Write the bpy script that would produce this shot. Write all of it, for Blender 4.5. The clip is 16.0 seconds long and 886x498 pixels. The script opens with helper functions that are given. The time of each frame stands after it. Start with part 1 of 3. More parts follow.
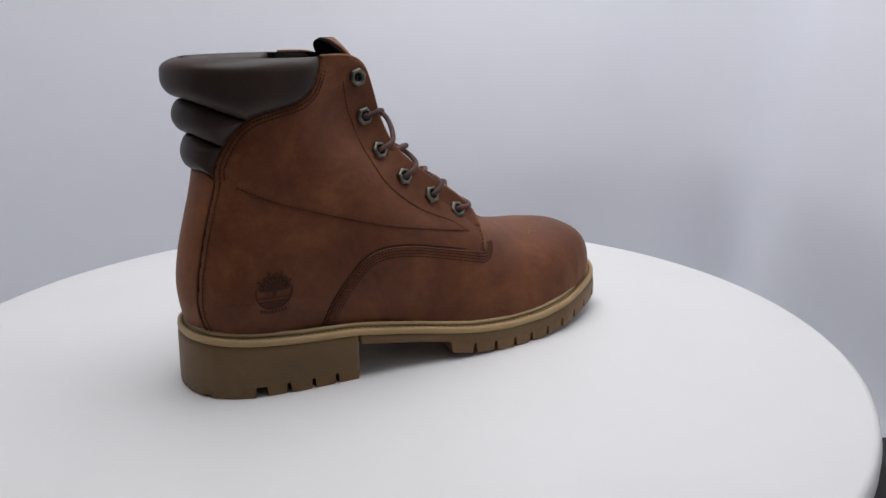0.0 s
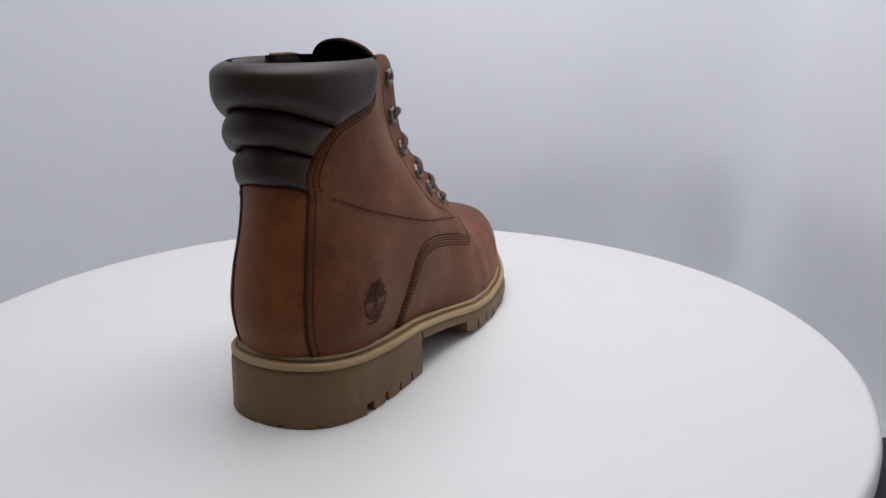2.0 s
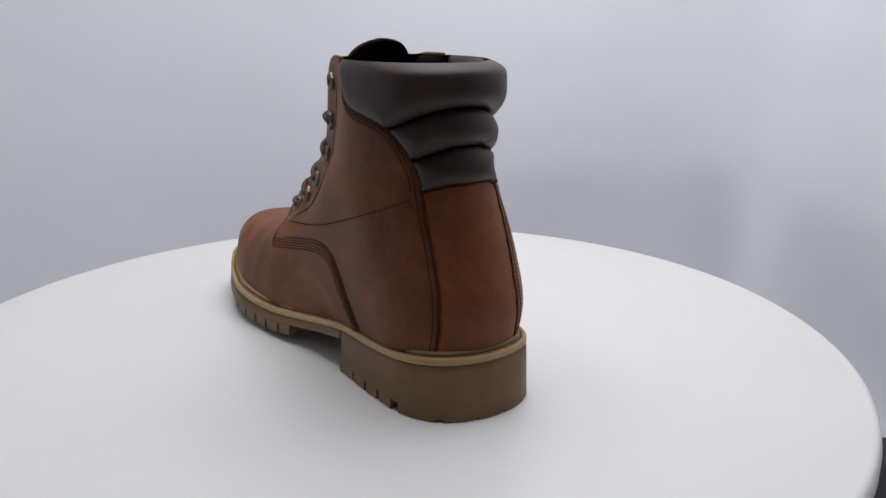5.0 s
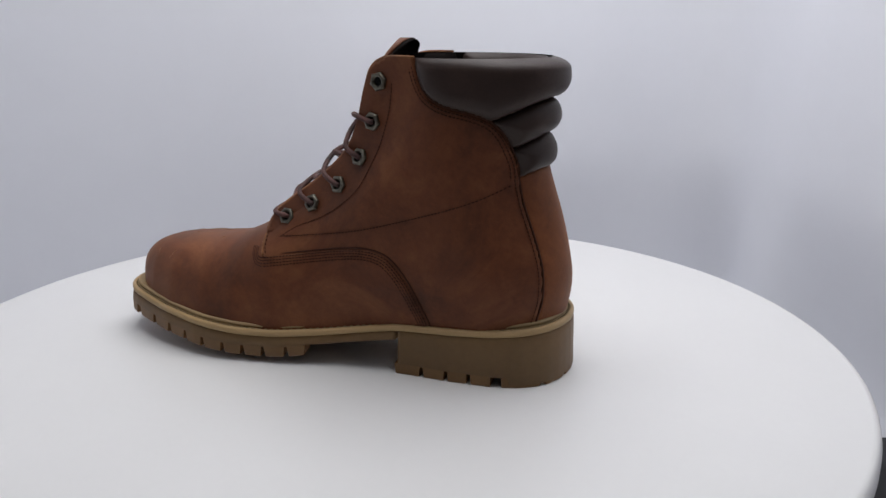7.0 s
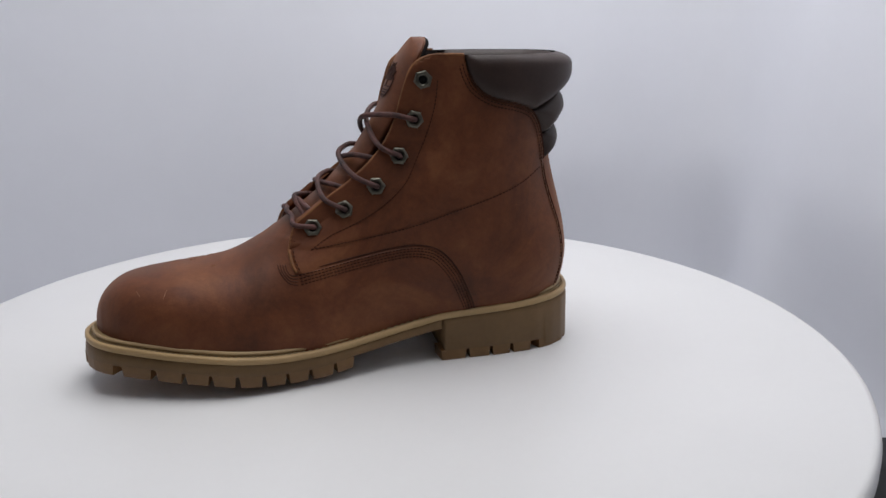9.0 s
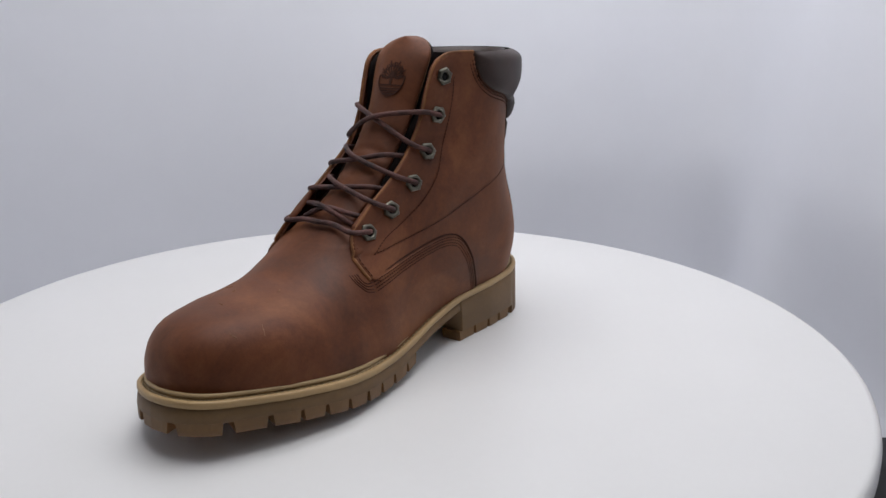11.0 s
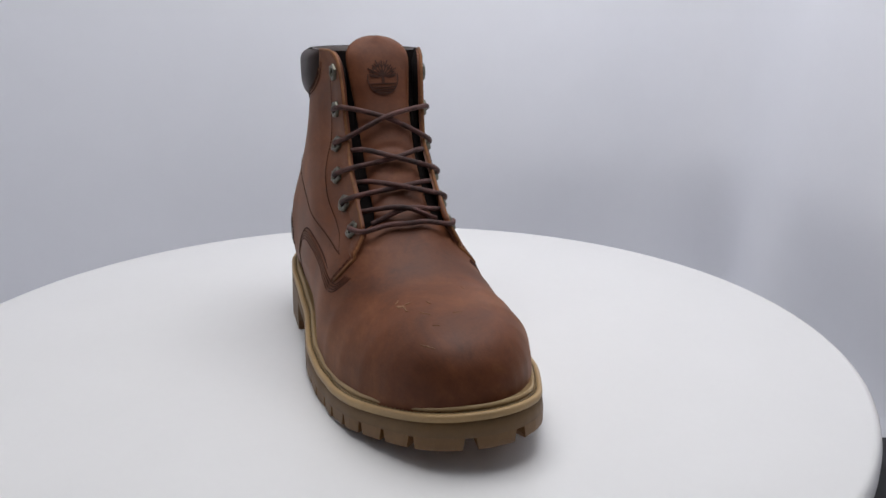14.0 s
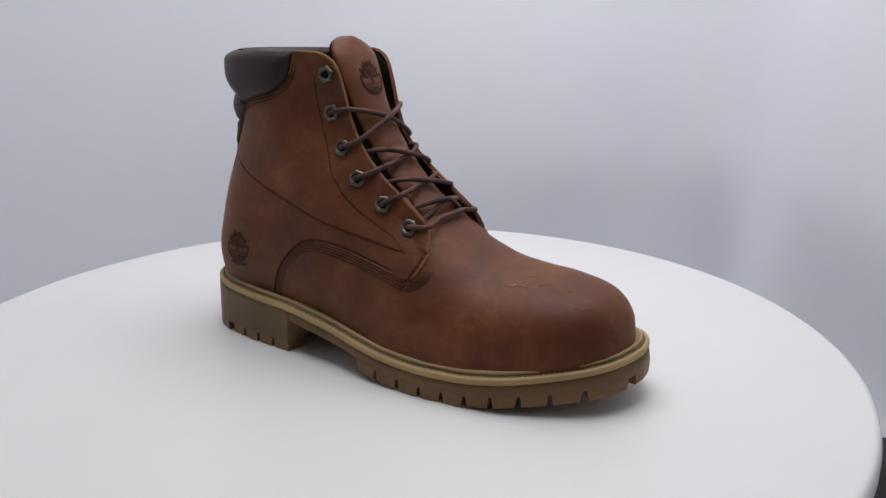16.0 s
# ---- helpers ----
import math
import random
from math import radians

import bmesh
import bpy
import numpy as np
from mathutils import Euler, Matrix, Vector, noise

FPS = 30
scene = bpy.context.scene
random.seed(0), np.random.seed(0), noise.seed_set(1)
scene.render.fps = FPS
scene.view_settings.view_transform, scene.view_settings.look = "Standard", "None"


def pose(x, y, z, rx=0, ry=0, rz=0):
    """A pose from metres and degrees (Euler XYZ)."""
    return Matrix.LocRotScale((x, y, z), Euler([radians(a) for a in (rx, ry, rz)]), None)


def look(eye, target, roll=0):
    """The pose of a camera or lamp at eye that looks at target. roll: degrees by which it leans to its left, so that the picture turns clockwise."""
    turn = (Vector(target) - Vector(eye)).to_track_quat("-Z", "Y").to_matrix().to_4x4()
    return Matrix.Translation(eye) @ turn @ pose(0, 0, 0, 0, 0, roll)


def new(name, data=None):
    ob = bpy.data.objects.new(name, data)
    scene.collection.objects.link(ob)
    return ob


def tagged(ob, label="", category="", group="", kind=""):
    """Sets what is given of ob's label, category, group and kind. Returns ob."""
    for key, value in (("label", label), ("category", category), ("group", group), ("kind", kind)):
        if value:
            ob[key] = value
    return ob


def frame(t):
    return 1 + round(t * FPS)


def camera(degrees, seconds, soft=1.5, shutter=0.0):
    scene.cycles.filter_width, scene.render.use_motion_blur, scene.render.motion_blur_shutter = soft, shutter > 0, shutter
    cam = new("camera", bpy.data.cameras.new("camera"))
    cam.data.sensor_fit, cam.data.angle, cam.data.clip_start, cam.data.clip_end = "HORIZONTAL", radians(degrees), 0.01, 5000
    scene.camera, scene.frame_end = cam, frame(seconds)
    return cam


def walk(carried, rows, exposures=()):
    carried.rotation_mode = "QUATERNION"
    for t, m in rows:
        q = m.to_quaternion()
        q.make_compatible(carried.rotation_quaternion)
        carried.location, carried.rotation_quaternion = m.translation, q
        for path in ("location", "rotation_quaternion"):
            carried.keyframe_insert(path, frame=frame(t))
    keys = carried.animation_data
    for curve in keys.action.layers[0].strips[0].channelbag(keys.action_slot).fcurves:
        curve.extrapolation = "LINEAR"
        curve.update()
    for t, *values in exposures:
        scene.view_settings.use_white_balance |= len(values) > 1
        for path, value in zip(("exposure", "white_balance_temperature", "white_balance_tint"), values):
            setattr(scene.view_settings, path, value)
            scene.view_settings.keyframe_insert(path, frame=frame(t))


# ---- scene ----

# ---------------------------------------------------------------- camera
cam = camera(55.85, 16.0, soft=1.5)
EYE = Vector((0.0, -0.53, 0.2126))
VIEW = look(EYE, EYE + Vector((0.07836, 0.95803, -0.27574)), -0.13)
walk(cam, [(0.0, VIEW), (16.0, VIEW)], exposures=[(0.0, 0.0), (16.0, 0.0)])

# heading of the boot and turntable, seconds and degrees
TURN = [(0.0, 23.5), (2.0, 60.42), (4.0, 97.12), (6.5, 142.88), (9.0, 188.54), (11.5, 234.78), (14.0, 281.56), (16.0, 318.8)]

# ---------------------------------------------------------------- light
world = bpy.data.worlds.new("studio_dark")
scene.world = world
world.use_nodes = True
world.node_tree.nodes["Background"].inputs[0].default_value = (0.75, 0.8, 1.0, 1)
world.node_tree.nodes["Background"].inputs[1].default_value = 0.04


def area(name, m, sx, sy, power, colour):
    d = bpy.data.lights.new(name, "AREA")
    d.shape, d.size, d.size_y, d.energy, d.color = "RECTANGLE", sx, sy, power, colour
    ob = new(name, d)
    ob.matrix_world = m
    return ob


area("top_softbox_light", look((0.05, 0.05, 0.88), (0.02, 0.02, 0)), 0.66, 0.78, 7.6, (0.96, 0.97, 1.0))
# added unseen fill: lifts the camera-facing sides and the lower walls a little
area("front_fill_light", look((0.3, -1.1, 1.0), (0, 0.2, 0.12)), 0.7, 0.6, 0.6, (0.95, 0.97, 1.0))


# ---------------------------------------------------------------- materials
def material(name):
    m = bpy.data.materials.new(name)
    m.use_nodes = True
    nt = m.node_tree
    return m, nt, nt.nodes["Principled BSDF"]


def node(nt, kind, **values):
    n = nt.nodes.new(kind)
    for k, v in values.items():
        n.inputs[k.replace("_", " ")].default_value = v
    return n


def ramp(nt, src, stops):
    r = nt.nodes.new("ShaderNodeValToRGB")
    e = r.color_ramp.elements
    while len(e) < len(stops):
        e.new(0.5)
    for el, (p, c) in zip(e, stops):
        el.position, el.color = p, (*c, 1)
    nt.links.new(src, r.inputs[0])
    return r.outputs[0]


def mix(nt, fac, a, b, kind="MIX"):
    n = nt.nodes.new("ShaderNodeMix")
    n.data_type, n.blend_type = "RGBA", kind
    for sock, v in ((n.inputs[0], fac), (n.inputs[6], a), (n.inputs[7], b)):
        if hasattr(v, "is_output"):
            nt.links.new(v, sock)
        elif isinstance(v, (int, float)):
            sock.default_value = v
        else:
            sock.default_value = (*v, 1)
    return n.outputs[2]


def bump(nt, bsdf, src, strength, distance):
    b = nt.nodes.new("ShaderNodeBump")
    b.inputs["Strength"].default_value, b.inputs["Distance"].default_value = strength, distance
    nt.links.new(src, b.inputs["Height"])
    nt.links.new(b.outputs[0], bsdf.inputs["Normal"])


def leather(name, dark, mid, light, rough=0.5, scuffs=0.5):
    """Oiled pull-up leather: cloudy pull-up tones, fine grain, faint scratches."""
    m, nt, bs = material(name)
    co = nt.nodes.new("ShaderNodeTexCoord").outputs["Object"]
    big = node(nt, "ShaderNodeTexNoise", Scale=17.0, Detail=6.0, Roughness=0.68, Distortion=0.6)
    fine = node(nt, "ShaderNodeTexNoise", Scale=420.0, Detail=4.0, Roughness=0.7)
    grain = node(nt, "ShaderNodeTexVoronoi", Scale=900.0)
    for n in (big, fine, grain):
        nt.links.new(co, n.inputs["Vector"])
    tone = ramp(nt, big.outputs[0], [(0.3, dark), (0.52, mid), (0.72, light)])
    speck = ramp(nt, fine.outputs[0], [(0.3, (0.87, 0.86, 0.86)), (0.7, (1.08, 1.08, 1.08))])
    mottle = node(nt, "ShaderNodeTexNoise", Scale=75.0, Detail=5.0, Roughness=0.7, Distortion=1.2)
    nt.links.new(co, mottle.inputs["Vector"])
    patch = ramp(nt, mottle.outputs[0], [(0.3, (0.84, 0.82, 0.82)), (0.5, (1.0, 1.0, 1.0)), (0.72, (1.12, 1.14, 1.16))])
    tone = mix(nt, 0.8, tone, patch, "MULTIPLY")
    col = mix(nt, 0.8, tone, speck, "MULTIPLY")
    stretch = nt.nodes.new("ShaderNodeMapping")
    stretch.inputs["Scale"].default_value = (60, 260, 420)
    stretch.inputs["Rotation"].default_value = (0.3, 0.5, 0.2)
    nt.links.new(co, stretch.inputs[0])
    line = node(nt, "ShaderNodeTexNoise", Scale=1.0, Detail=3.0, Roughness=0.6)
    nt.links.new(stretch.outputs[0], line.inputs["Vector"])
    mask = ramp(nt, line.outputs[0], [(0.68, (0, 0, 0)), (0.78, (scuffs, scuffs, scuffs))])
    col = mix(nt, mask, col, tuple(1.5 * c for c in light))
    nt.links.new(col, bs.inputs["Base Color"])
    rr = nt.nodes.new("ShaderNodeMapRange")
    rr.inputs[3].default_value, rr.inputs[4].default_value = rough - 0.08, rough + 0.12
    nt.links.new(big.outputs[0], rr.inputs[0])
    nt.links.new(rr.outputs[0], bs.inputs["Roughness"])
    add = nt.nodes.new("ShaderNodeMath")
    add.operation = "ADD"
    nt.links.new(fine.outputs[0], add.inputs[0])
    nt.links.new(grain.outputs["Distance"], add.inputs[1])
    bump(nt, bs, add.outputs[0], 0.1, 0.0003)
    bs.inputs["Specular IOR Level"].default_value = 0.25
    bs.inputs["Sheen Weight"].default_value, bs.inputs["Sheen Roughness"].default_value = 0.12, 0.45
    bs.inputs["Sheen Tint"].default_value = (1.0, 0.55, 0.3, 1)
    return m


def plain(name, colour, rough, metallic=0.0, grain=300.0, vary=0.25, strength=0.15, depth=0.0003, gloss=0.5):
    m, nt, bs = material(name)
    co = nt.nodes.new("ShaderNodeTexCoord").outputs["Object"]
    a = node(nt, "ShaderNodeTexNoise", Scale=grain, Detail=4.0, Roughness=0.65)
    b = node(nt, "ShaderNodeTexNoise", Scale=grain / 14, Detail=3.0)
    for n in (a, b):
        nt.links.new(co, n.inputs["Vector"])
    lo, hi = tuple(c * (1 - vary) for c in colour), tuple(c * (1 + vary) for c in colour)
    c1 = ramp(nt, b.outputs[0], [(0.3, lo), (0.7, hi)])
    c2 = ramp(nt, a.outputs[0], [(0.3, (1 - vary / 2,) * 3), (0.7, (1 + vary / 2,) * 3)])
    nt.links.new(mix(nt, 1.0, c1, c2, "MULTIPLY"), bs.inputs["Base Color"])
    bs.inputs["Roughness"].default_value, bs.inputs["Metallic"].default_value = rough, metallic
    bs.inputs["Specular IOR Level"].default_value = gloss
    bump(nt, bs, a.outputs[0], strength, depth)
    return m


LEATHER = leather("brown_pullup_leather", (0.066, 0.0205, 0.0085), (0.127, 0.0385, 0.0138), (0.196, 0.07, 0.026), 0.54, 0.14)
COUNTER = leather("russet_smooth_leather", (0.11, 0.031, 0.008), (0.165, 0.049, 0.013), (0.23, 0.076, 0.021), 0.54, 0.08)
EDGE = plain("raw_leather_edge", (0.175, 0.068, 0.022), 0.85, grain=900.0, vary=0.5, strength=0.6)
COLLAR = plain("dark_brown_padded_leather", (0.033, 0.0185, 0.0145), 0.47, grain=700.0, vary=0.2, strength=0.3, depth=0.0003, gloss=0.3)
LINING = plain("dark_lining_fabric", (0.009, 0.0065, 0.006), 0.95, grain=900.0, gloss=0.1)
THREAD = plain("dark_brown_thread", (0.042, 0.016, 0.009), 0.8, grain=1500.0, gloss=0.1)
SEAM_SHADE_THREAD = plain("dark_brown_seam_shade_and_thread", (0.05, 0.018, 0.01), 0.75, grain=1500.0, gloss=0.15)
TAN = plain("tan_welt_rubber", (0.36, 0.235, 0.105), 0.5, grain=500.0, vary=0.1, strength=0.1)
RAND = plain("olive_tan_rand", (0.32, 0.215, 0.1), 0.55, grain=500.0, vary=0.12, strength=0.1)
THREAD2 = plain("khaki_thread", (0.2, 0.14, 0.07), 0.7, grain=1500.0)
GUM = plain("olive_gum_rubber", (0.142, 0.081, 0.033), 0.55, grain=260.0, vary=0.14, strength=0.12, gloss=0.35)
LUG = plain("brown_gum_lug", (0.158, 0.085, 0.033), 0.5, grain=260.0, vary=0.16, strength=0.12, gloss=0.35)
TREAD = plain("amber_gum_tread", (0.19, 0.092, 0.032), 0.45, grain=260.0, vary=0.18, strength=0.12)
SCUFF = plain("scuffed_grain", (0.235, 0.125, 0.07), 0.8, grain=900.0, gloss=0.2)
METAL = plain("antique_nickel", (0.15, 0.142, 0.115), 0.38, 1.0, grain=500.0, vary=0.2)
HOLE = plain("eyelet_hole_shade", (0.008, 0.007, 0.006), 0.9, grain=500.0)
LACE = plain("brown_waxed_lace", (0.066, 0.024, 0.019), 0.75, grain=1300.0, vary=0.7, strength=0.8, depth=0.0006)
STAMP = plain("embossed_dark_leather", (0.046, 0.016, 0.009), 0.7, grain=700.0, gloss=0.2)
WHITE = plain("white_satin_laminate", (0.7, 0.69, 0.682), 0.42, grain=160.0, vary=0.012, strength=0.03)
SHEET = plain("white_backdrop_vinyl", (0.845, 0.85, 0.892), 0.6, grain=14.0, vary=0.02, strength=0.05)
BLACK = plain("black_nylon", (0.012, 0.012, 0.014), 0.6, grain=400.0)
GREY = plain("grey_webbing", (0.35, 0.35, 0.36), 0.7, grain=600.0)
ROOM = plain("pale_studio_paint", (0.62, 0.62, 0.64), 0.8, grain=20.0, vary=0.03)


# ---------------------------------------------------------------- mesh helpers
LAST = {"skew": 0.0, "boot": False}  # slant of the boot's last: its inner side lies a little further back
TWIST = ((10, 33, 47, 66, 82, 100, 118, 138, 160, 185), (0, 0.012, 0.02, 0.032, 0.046, 0.06, 0.064, 0.065, 0.062, 0.05))  # the forefoot rolls towards its outer edge


def slanted(v):
    x, y, z = map(float, v)
    if not LAST["boot"]:
        return (x, y, z)
    roll = float(np.interp(1000 * x, TWIST[0], TWIST[1])) * (1 - float(smoothstep(0.06, 0.11, z)))
    k = min(1, max(0, (z - 0.04) / 0.04)) * (LAST["skew"] > 0)
    return (x - LAST["skew"] * (y - 0.006) * k * k * (3 - 2 * k), y, z + roll * (y - 0.007))


def mesh(name, verts, faces, mat, parent=None, label="", smooth=True):
    me = bpy.data.meshes.new(name)
    verts = [slanted(v) for v in verts]
    me.from_pydata([tuple(map(float, v)) for v in verts], [], faces)
    me.materials.append(mat)
    if smooth:
        me.shade_smooth()
    bm = bmesh.new()
    bm.from_mesh(me)
    bmesh.ops.recalc_face_normals(bm, faces=bm.faces)
    bm.to_mesh(me)
    bm.free()
    ob = new(name, me)
    if parent is not None:
        ob.parent = parent
    if label:
        tagged(ob, label)
    return ob


def part(name, bm, mat, parent, label="", smooth=False):
    me = bpy.data.meshes.new(name)
    bm.to_mesh(me)
    bm.free()
    me.materials.append(mat)
    if smooth:
        me.shade_smooth()
    ob = new(name, me)
    ob.parent = parent
    if label:
        tagged(ob, label)
    return ob


def lathe(profile, n=128):
    """Rings of (radius, z), capped at both ends."""
    verts, faces = [], []
    for r, z in profile:
        for i in range(n):
            a = 2 * math.pi * i / n
            verts.append((r * math.cos(a), r * math.sin(a), z))
    for j in range(len(profile) - 1):
        for i in range(n):
            k = (i + 1) % n
            faces.append((j * n + i, j * n + k, (j + 1) * n + k, (j + 1) * n + i))
    faces.append(tuple(range(n - 1, -1, -1)))
    last = (len(profile) - 1) * n
    faces.append(tuple(range(last, last + n)))
    return verts, faces


def loft(rings, close=True, caps=True):
    """Faces between equal rings of points."""
    n = len(rings[0])
    verts = [p for r in rings for p in r]
    faces = []
    for j in range(len(rings) - 1):
        for i in range(n if close else n - 1):
            k = (i + 1) % n
            faces.append((j * n + i, j * n + k, (j + 1) * n + k, (j + 1) * n + i))
    if caps:
        faces.append(tuple(range(n - 1, -1, -1)))
        faces.append(tuple(range((len(rings) - 1) * n, len(rings) * n)))
    return verts, faces


def smoothstep(a, b, x):
    t = np.clip((np.asarray(x, float) - a) / (b - a), 0, 1)
    return t * t * (3 - 2 * t)


def spline(points, step):
    """A smooth line through points, resampled at even steps."""
    p = [Vector(q) for q in points]
    p = [2 * p[0] - p[1]] + p + [2 * p[-1] - p[-2]]
    dense = []
    for a, b, c, d in zip(p, p[1:], p[2:], p[3:]):
        for k in range(24):
            t = k / 24
            dense.append(0.5 * (2 * b + (c - a) * t + (2 * a - 5 * b + 4 * c - d) * t * t + (3 * b - a - 3 * c + d) * t ** 3))
    dense.append(p[-2])
    lengths = [0.0]
    for a, b in zip(dense, dense[1:]):
        lengths.append(lengths[-1] + (b - a).length)
    n = max(2, round(lengths[-1] / step))
    want = np.linspace(0, lengths[-1], n + 1)
    arr = np.array([tuple(v) for v in dense])
    return np.stack([np.interp(want, lengths, arr[:, i]) for i in range(arr.shape[1])], 1)


def tube(path, radius, n=8, squash=1.0):
    path = np.asarray(path, float)
    rings = []
    up = Vector((0.3, 0.2, 1)).normalized()
    for i in range(len(path)):
        t = Vector(path[min(i + 1, len(path) - 1)] - path[max(i - 1, 0)]).normalized()
        a = t.cross(up).normalized()
        up = a.cross(t).normalized()
        rings.append([Vector(path[i]) + radius * (math.cos(2 * math.pi * k / n) * a + squash * math.sin(2 * math.pi * k / n) * up) for k in range(n)])
    return loft(rings)


def join(pieces):
    verts, faces = [], []
    for v, f in pieces:
        o = len(verts)
        verts += [tuple(q) for q in v]
        faces += [tuple(i + o for i in face) for face in f]
    return verts, faces


# ---------------------------------------------------------------- the studio
def build_studio():
    # one white vinyl sheet: left wall, back wall and right wall with rounded corners, sweeping down to the floor
    plan = [(-0.78, -0.42), (-0.77, 0.1), (-0.75, 0.3), (-0.68, 0.43), (-0.55, 0.472), (-0.3, 0.48), (0.0, 0.482), (0.25, 0.482), (0.36, 0.478), (0.405, 0.458),
            (0.424, 0.42), (0.43, 0.35), (0.433, 0.2), (0.44, 0.0), (0.46, -0.42)]
    line = spline([(x, y, 0) for x, y in plan], 0.02)

    def sheet(name, first, last, mat, label):
        rings = []
        for z in [-0.24, -0.235, -0.225, -0.21, -0.19, -0.14, -0.1, -0.06, -0.03, 0.0, 0.03, 0.06, 0.09, 0.12, 0.16, 0.25, 0.4, 0.6, 0.8]:
            inset = 0.06 * (1 - min(1, (z + 0.24) / 0.05)) ** 2
            row = []
            for i in range(first, last):
                x, y, _ = line[i]
                t = line[min(i + 1, len(line) - 1)] - line[max(i - 1, 0)]
                n = Vector((t[1], -t[0], 0)).normalized()
                w = 0.004 * math.sin(9 * x + 5 * z) + 0.003 * math.sin(23 * y + 7 * z + 1)
                # sheet's foot falls away to add shade: behind table, in corner, along right side
                low = (1 - min(1, max(0, (z + 0.15) / 0.18))) ** 1.2
                shade_fold = 0.05 * math.exp(-((x - 0.43) ** 2 + (y - 0.44) ** 2) / 0.06 ** 2) + 0.03 * math.exp(-((x - 0.24) / 0.11) ** 2) * (y > 0.4)
                side = 0.035 * float(smoothstep(0.41, 0.425, x)) * float(smoothstep(0.36, 0.24, y))
                row.append((x + n.x * (inset + w) + (0.6 * shade_fold * (x > 0.38) + side) * low, y + n.y * (inset + w) + shade_fold * low, z))
            rings.append(row)
        v, f = loft(rings, close=False, caps=False)
        tagged(mesh(name, v, f, mat), label, kind="structure").modifiers.new("thickness", "SOLIDIFY").thickness = -0.002

    sheet("backdrop", 0, len(line), SHEET, "white vinyl backdrop sheet curving round the turntable")
    # floor and room
    bm = bmesh.new()
    bmesh.ops.create_cube(bm, size=1, matrix=Matrix.Translation((0, 0, -0.27)) @ Matrix.Diagonal((4, 4, 0.05, 1)))
    tagged(part("floor", bm, ROOM, None), "pale floor of the small photo studio", kind="structure")
    for name, c, s in (("wall_north", (0, 2.05, 1.1), (4.2, 0.1, 2.7)), ("wall_south", (0, -2.05, 1.1), (4.2, 0.1, 2.7)),
                       ("wall_east", (2.05, 0, 1.1), (0.1, 4.0, 2.7)), ("wall_west", (-2.05, 0, 1.1), (0.1, 4.0, 2.7)), ("ceiling", (0, 0, 2.5), (4.2, 4.2, 0.1))):
        bm = bmesh.new()
        bmesh.ops.create_cube(bm, size=1, matrix=Matrix.Translation(c) @ Matrix.Diagonal((*s, 1)))
        tagged(part(name, bm, ROOM, None), "plain pale painted studio surface", kind="structure")


def build_turntable():
    tt = tagged(new("turntable"), "round white motorised turntable with a satin top", "turntable")
    tt.location = (0, 0, 0)
    top = mesh("table_top", *lathe([(0.29, -0.024), (0.3, -0.023), (0.3053, -0.019), (0.3073, -0.012), (0.3073, -0.006), (0.3063, -0.002), (0.3043, -0.0002), (0.302, 0.0), (0.15, 0.0), (0.02, 0.0)], 192), WHITE, tt, "white satin disc with rounded rim")
    mesh("base", *lathe([(0.16, -0.2405), (0.17, -0.237), (0.17, -0.05), (0.12, -0.03), (0.12, -0.0245)], 96), WHITE, tt, "white drum base")
    return tt



def build_case():
    """Black equipment case with a webbing strap, on the floor beside the turntable."""
    case = tagged(new("equipment_case"), "black nylon equipment case with a grey webbing strap", "case")
    bm = bmesh.new()
    bmesh.ops.create_cube(bm, size=1, matrix=Matrix.Diagonal((0.05, 0.16, 0.13, 1)))
    bmesh.ops.bevel(bm, geom=bm.edges[:], offset=0.008, segments=3, affect="EDGES")
    part("body", bm, BLACK, case, "black padded nylon body", True)
    line = spline([(-0.0262, -0.075, -0.05), (-0.027, -0.02, 0.0), (-0.0265, 0.03, 0.02), (-0.0262, 0.078, 0.05)], 0.01)
    v, f = loft([[(x, y, z - 0.006), (x - 0.0015, y, z - 0.005), (x - 0.0015, y, z + 0.005), (x, y, z + 0.006)] for x, y, z in line])
    mesh("strap", v, f, GREY, case, "grey webbing strap")
    case.matrix_world = pose(0.378, -0.04, -0.177, 0, 0, -8)


build_studio()
build_case()
turntable = build_turntable()


# ---------------------------------------------------------------- the boot: shape functions (millimetres, x towards the toe, y to its left)
def lut(xs, ys):
    return lambda x: np.interp(x, xs, ys)


def soft(xs, ys):
    """A smooth curve through control values."""
    dense = spline([(a, b, 0) for a, b in zip(xs, ys)], 1.0)
    return lambda x: np.interp(x, dense[:, 0], dense[:, 1])


FRONT = [(173.5, 18), (174, 29), (173, 38), (170, 47), (165, 53), (158.5, 57.3), (149, 60.2), (131, 62.4), (114, 63.8), (103, 65.4), (92, 68), (77, 74.8), (63, 83.3),
         (37, 103), (22, 119), (8, 136), (-3, 154), (-8.5, 170), (-12.5, 187)]
BACK = [(-123.5, 26), (-127.5, 42), (-129, 56), (-128, 68), (-125.5, 82), (-121.3, 98), (-117.2, 112), (-114.3, 124), (-112.5, 140), (-114, 160), (-115, 174), (-114, 187)]
front_line = spline([(x, 0, z) for x, z in FRONT], 0.8)[:, [0, 2]]
back_line = spline([(x, 0, z) for x, z in BACK], 0.8)[:, [0, 2]]
ridge_z = lambda x: np.interp(-np.asarray(x, float), -front_line[::1, 0][8:], front_line[8:, 1])
front_x = lambda z: np.interp(z, front_line[:, 1], front_line[:, 0])
back_x = lambda z: np.interp(z, back_line[:, 1], back_line[:, 0])
